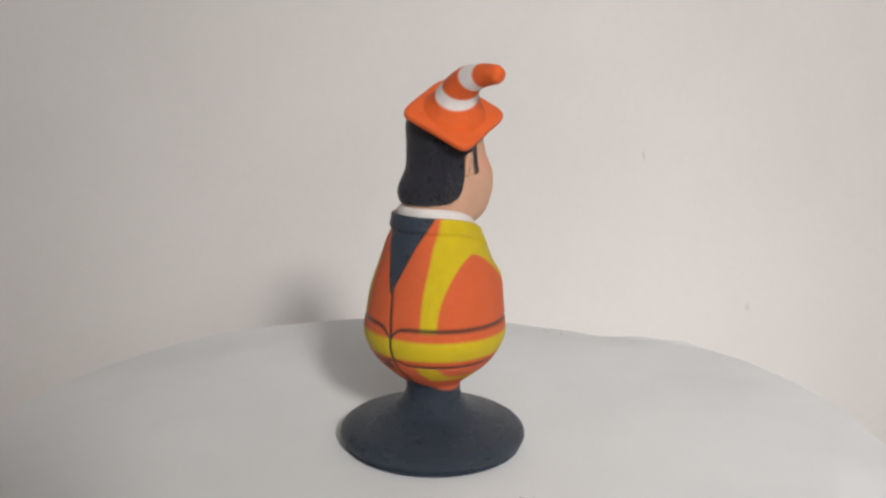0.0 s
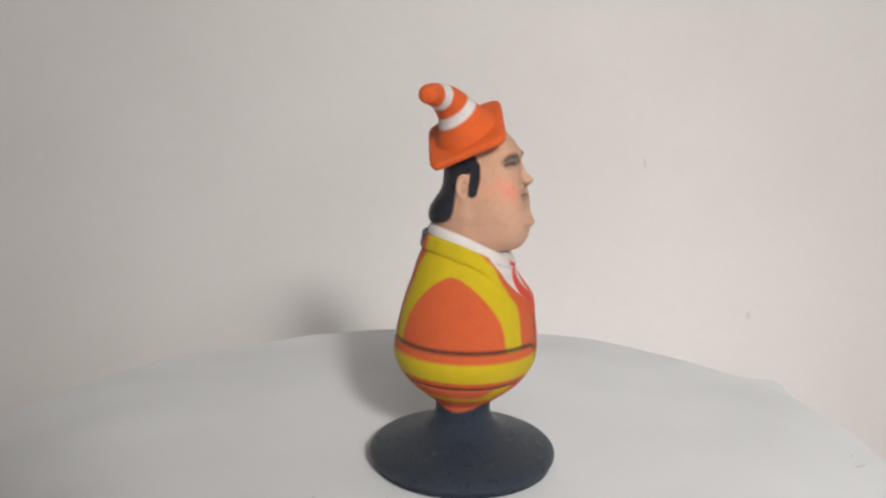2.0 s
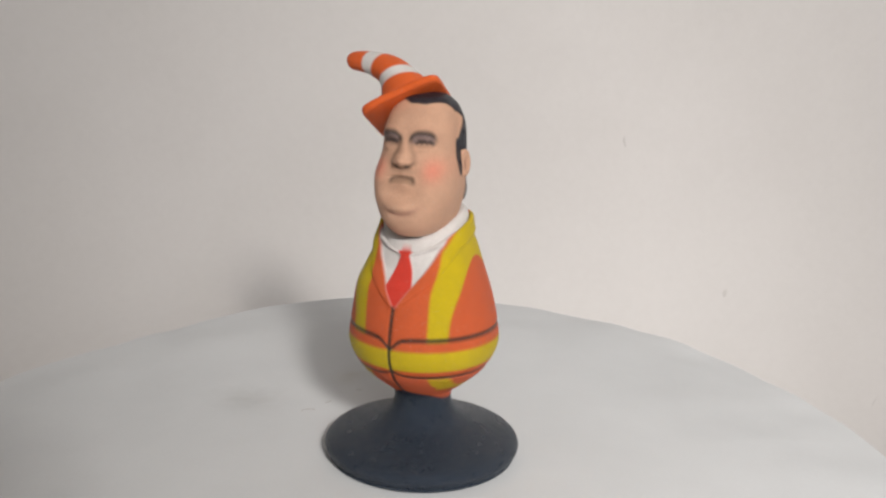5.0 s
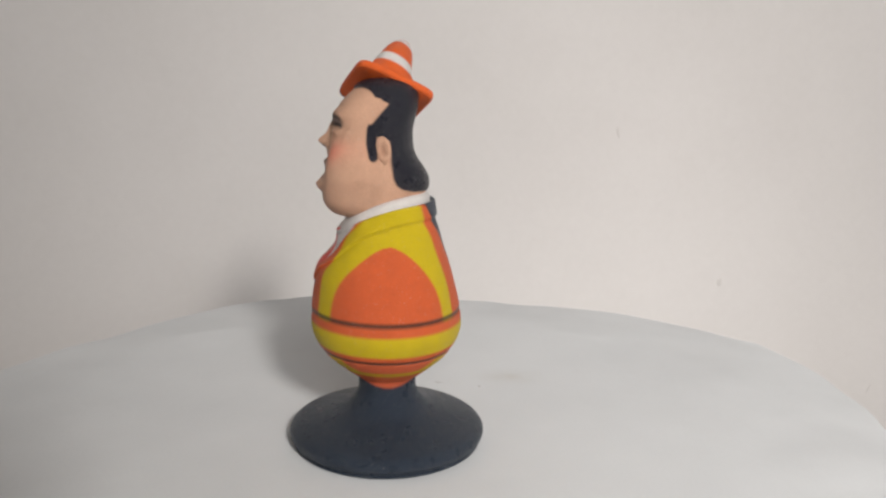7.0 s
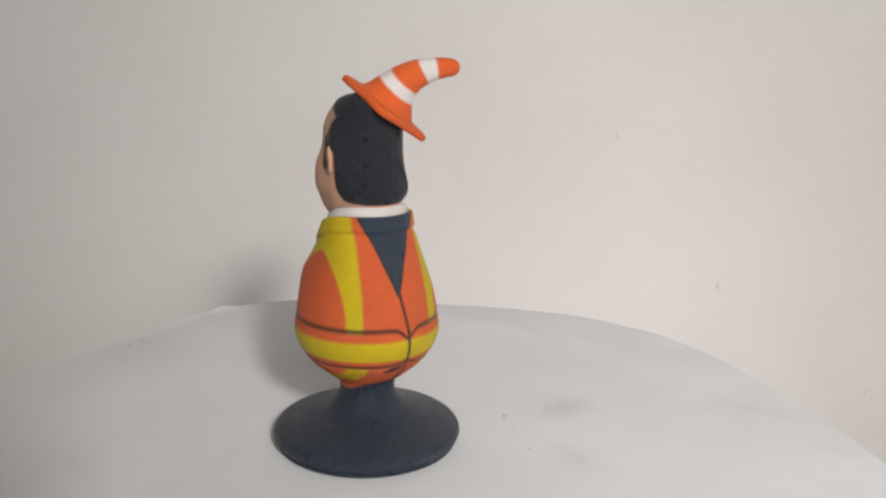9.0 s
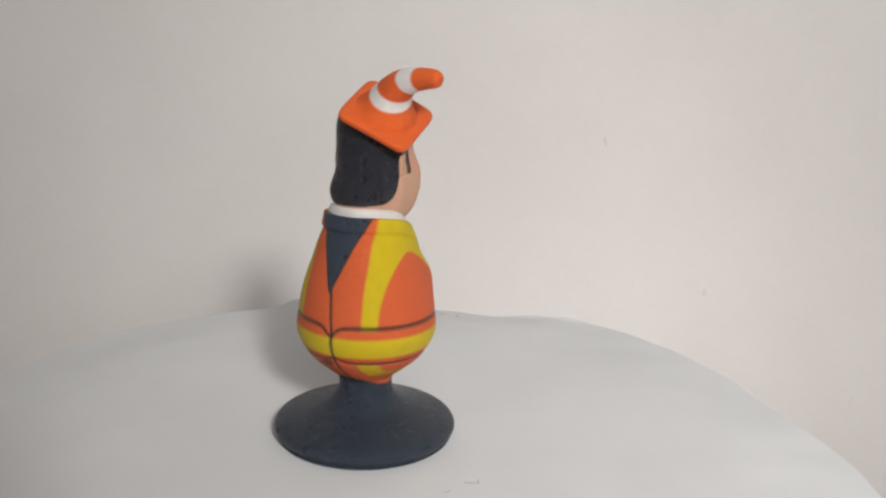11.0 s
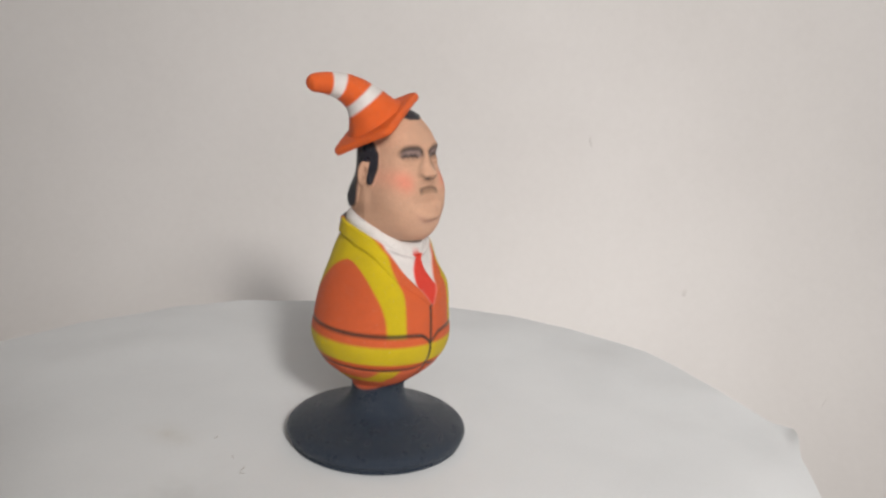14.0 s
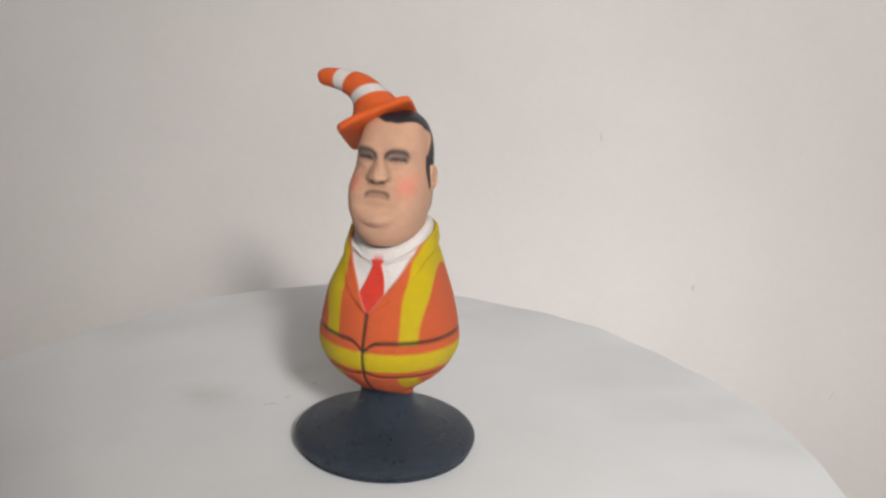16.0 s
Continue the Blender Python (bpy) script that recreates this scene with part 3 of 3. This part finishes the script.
    # painted shade between nose and lip
    lay(col, f * np.exp(-(x / 2.3) ** 2 - ((z - 67.6) / 0.45) ** 2), umber, 0.30)
    # short moustache with drooping ends over a closed mouth
    mouth = 66.3 - 0.022 * np.abs(x) ** 3
    lay(col, f * stroke(z - mouth + 0.45, 0.55, 0.5) * below(ax, 2.7, 0.5), np.array((0.27, 0.16, 0.10)), 0.62)
    lay(col, f * stroke(z - mouth, 0.22, 0.4) * below(ax, 2.75, 0.45), np.array((0.11, 0.065, 0.045)), 0.6)
    lay(col, f * np.exp(-((ax - 2.45) / 0.5) ** 2 - ((z - mouth + 0.35) / 0.5) ** 2), np.array((0.09, 0.055, 0.04)), 0.5)
    # soft crease under the chin, its shade painted darker
    fold = 58.8 + 0.095 * x * x
    lay(col, f * stroke(z - fold, 0.2, 0.9) * below(ax, 4.0, 1.4), np.array((0.40, 0.19, 0.16)), 0.42)
    lay(col, hair, HAIR)
    # the crown ends under the hat's brim
    p = np.stack([x2, -u2, z - 0.45], -1)
    over = np.clip((p - BRIM_C) @ BRIM_N + 0.3, 0, None)
    p = p - over[..., None] * BRIM_N
    return p[..., 0], -p[..., 1], p[..., 2], col


def ear_grid(side, rows=26, cols=40):
    t = np.linspace(0.02, np.pi - 0.02, rows)[:, None]
    a = np.linspace(0, 2 * np.pi, cols, endpoint=False)[None]
    # ear lies against the head: long axis up, dished outside
    y, zz = np.sin(t) * np.cos(a) * 1.6, np.sin(t) * np.sin(a) * 3.0
    w = np.cos(t) * 0.9
    rr = np.hypot(y / 1.6, zz / 3.0)
    w = np.where(w > 0, w - 0.75 * np.exp(-(rr / 0.5) ** 2), w)
    y = y * (1 + 0.12 * zz / 3.3)
    x = side * ((8.95 if side > 0 else 8.6) + w + 0.3 * (-y))
    u = 1.3 + y + 0.12 * zz
    z = 68.2 + zz
    col = np.empty((*z.shape, 3))
    col[:] = SKIN
    # shade in the ear's hollow, painted as darker skin
    lay(col, np.exp(-((y - 0.2) / 0.5) ** 2 - ((zz + 0.1) / 1.3) ** 2) * (w > -0.2), np.array((0.28, 0.12, 0.07)), 0.6)
    if side < 0:
        x, u, z, col = x[:, ::-1], u[:, ::-1], z[:, ::-1], col[:, ::-1]
    return x, u, z, col


# square brim of the cone hat: centre and its two edge directions and normal
BRIM_C = np.array((-4.65, -0.5, 79.3))
BRIM_N = np.array((-0.516, 0.303, 0.803)) / np.linalg.norm((-0.516, 0.303, 0.803))
BRIM_A = np.array((0.097, -0.90, 0.425))
BRIM_A = (BRIM_A - BRIM_N * BRIM_A.dot(BRIM_N)) / np.linalg.norm(BRIM_A - BRIM_N * BRIM_A.dot(BRIM_N))
BRIM_B = np.cross(BRIM_N, BRIM_A)


def brim_grid(cols=160):
    a = np.linspace(0, 2 * np.pi, cols, endpoint=False)
    p = 7.5
    sq = (np.abs(np.cos(a)) ** p + np.abs(np.sin(a)) ** p) ** (-1 / p)
    half, thick = 8.95, 0.9
    pts = []
    for s, h in ((0.02, -thick), (0.6, -thick), (0.93, -thick), (0.985, -thick * 0.8), (1.0, -0.3), (1.0, 0.3), (0.985, thick * 0.7), (0.94, thick * 0.9),
                 (0.85, thick), (0.75, 0.95), (0.66, 1.0), (0.5, 1.05), (0.02, 1.05)):
        k = smooth_step(np.array(s), 0.62, 0.9)
        rad = half * s * (sq * k + (1 - k) * 1.02)
        # corners droop a little
        droop = -0.15 * (np.clip(rad / half - 0.9, 0, None) / 0.3) ** 2
        pts.append(BRIM_C + (rad * np.cos(a))[:, None] * BRIM_A + (rad * np.sin(a))[:, None] * BRIM_B + (h + droop)[:, None] * BRIM_N)
    v = np.array(pts)
    col = np.empty((*v.shape[:2], 3))
    col[:] = CONE
    return v[..., 0], -v[..., 1], v[..., 2], col


def cone_grid(cols=110, n=150):
    rows = spline([(*(BRIM_C + 0.85 * BRIM_N + np.array((0.3, -0.1, 0.2))), 7.3), (-5.7, 0.0, 81.2, 6.2), (-6.4, 0.5, 82.95, 5.15), (-7.85, 1.2, 84.9, 4.2),
                   (-10.7, 2.2, 86.8, 3.45), (-14.5, 2.9, 87.85, 2.7), (-18.1, 3.3, 88.3, 2.25), (-20.0, 3.5, 88.3, 2.0), (-21.0, 3.5, 88.25, 1.5), (-21.4, 3.5, 88.2, 0.9), (-21.5, 3.5, 88.2, 0.03)], n)
    p, rad = rows[:, :3], rows[:, 3]
    d = np.gradient(p, axis=0)
    d[-8:] = d[-9]
    d /= np.linalg.norm(d, axis=1)[:, None]
    # rings lie along the brim at the foot and square to the bend towards the tip
    w = smooth_step(-p[:, 0], 6.0, 16.5)[:, None]
    d = BRIM_N * (1 - w) + d * w
    d /= np.linalg.norm(d, axis=1)[:, None]
    side = np.cross(d, np.array((0.2, 1.0, 0.1)))
    side /= np.linalg.norm(side, axis=1)[:, None]
    up = np.cross(side, d)
    a = np.linspace(0, 2 * np.pi, cols, endpoint=False)
    v = p[:, None] + rad[:, None, None] * (np.cos(a)[None, :, None] * up[:, None] + np.sin(a)[None, :, None] * side[:, None])
    # the white bands are painted aslant, lower on the back of the cone
    along = np.concatenate([[0], np.cumsum(np.linalg.norm(np.diff(p, axis=0), axis=1))])
    slant = np.interp(rad, [2.4, 4.5], [0.28, 0.17])[:, None]
    s = along[:, None] + slant * (v[..., 1] - p[:, 1:2])
    col = np.empty((*v.shape[:2], 3))
    col[:] = CONE
    for lo, hi in [np.interp(ends, -p[:, 0], along) - 0.75 for ends in ((7.2, 9.0), (13.4, 16.6))]:
        lay(col, smooth_step(s, lo - 0.35, lo + 0.35) * (1 - smooth_step(s, hi - 0.35, hi + 0.35)), WHITE)
    return v[..., 0], -v[..., 1], v[..., 2], col


def figurine():
    """One solid printed piece: stand, body, head and hat in a single mesh."""
    verts, faces, cols, start = [], [], [], 0
    for x, u, z, col in (body_grid(), collar_grid(), head_grid(), ear_grid(1), ear_grid(-1), brim_grid(), cone_grid()):
        rows, n = z.shape
        verts.append(np.stack([x, -u, z], -1).reshape(-1, 3) / 1000)
        cols.append(col.reshape(-1, 3))
        faces.append(ring_faces(rows, n, start)[:, ::-1])
        start += rows * n
    verts, faces, cols = np.vstack(verts), np.vstack(faces), np.vstack(cols)
    ob = mesh_object("figurine", verts.tolist(), faces.tolist(), PRINT)
    layer = ob.data.color_attributes.new("paint", "FLOAT_COLOR", "POINT")
    layer.data.foreach_set("color", np.hstack([cols, np.ones((len(cols), 1))]).astype(np.float32).ravel())
    tagged(ob, "printed figurine in orange safety vest and traffic-cone hat on dark stand", "figurine")
    return ob


wall = backdrop()
wall_marks(wall)
room()
legs = part("table_frame", table_legs(), ROOM_PAINT, wall)
shade_phone()
stand, platter = turntable()
paper = paper_disc()
for fx, fy, fl, fa, fc in ((-26.1, 9.7, 1.6, 1.2, 0.4), (-28.2, 3.5, 2.6, 0.5, -0.9), (-29.4, 2.0, 1.5, 2.1, 0.7), (-23.0, 20.5, 1.3, 0.2, 0.3), (35.0, -98.5, 3.4, -0.9, 0.5), (40.5, -97.0, 2.2, -0.4, -0.3)):
    lint_fibre(paper, fx / 1000, fy / 1000, fl / 1000, fa, fc / 1000)
doll = figurine()


def motions():
    times = [k * 0.5 for k in range(33)]
    spin = [(t, pose(0, 0, 0, 0, 0, table_angle(t))) for t in times]
    walk(platter, spin)
    walk(paper, spin)
    walk(doll, [(t, pose(0, 0, 0, 0, 0, table_angle(t)) @ pose(*STAND_AT, 0.0002)) for t in times])


motions()
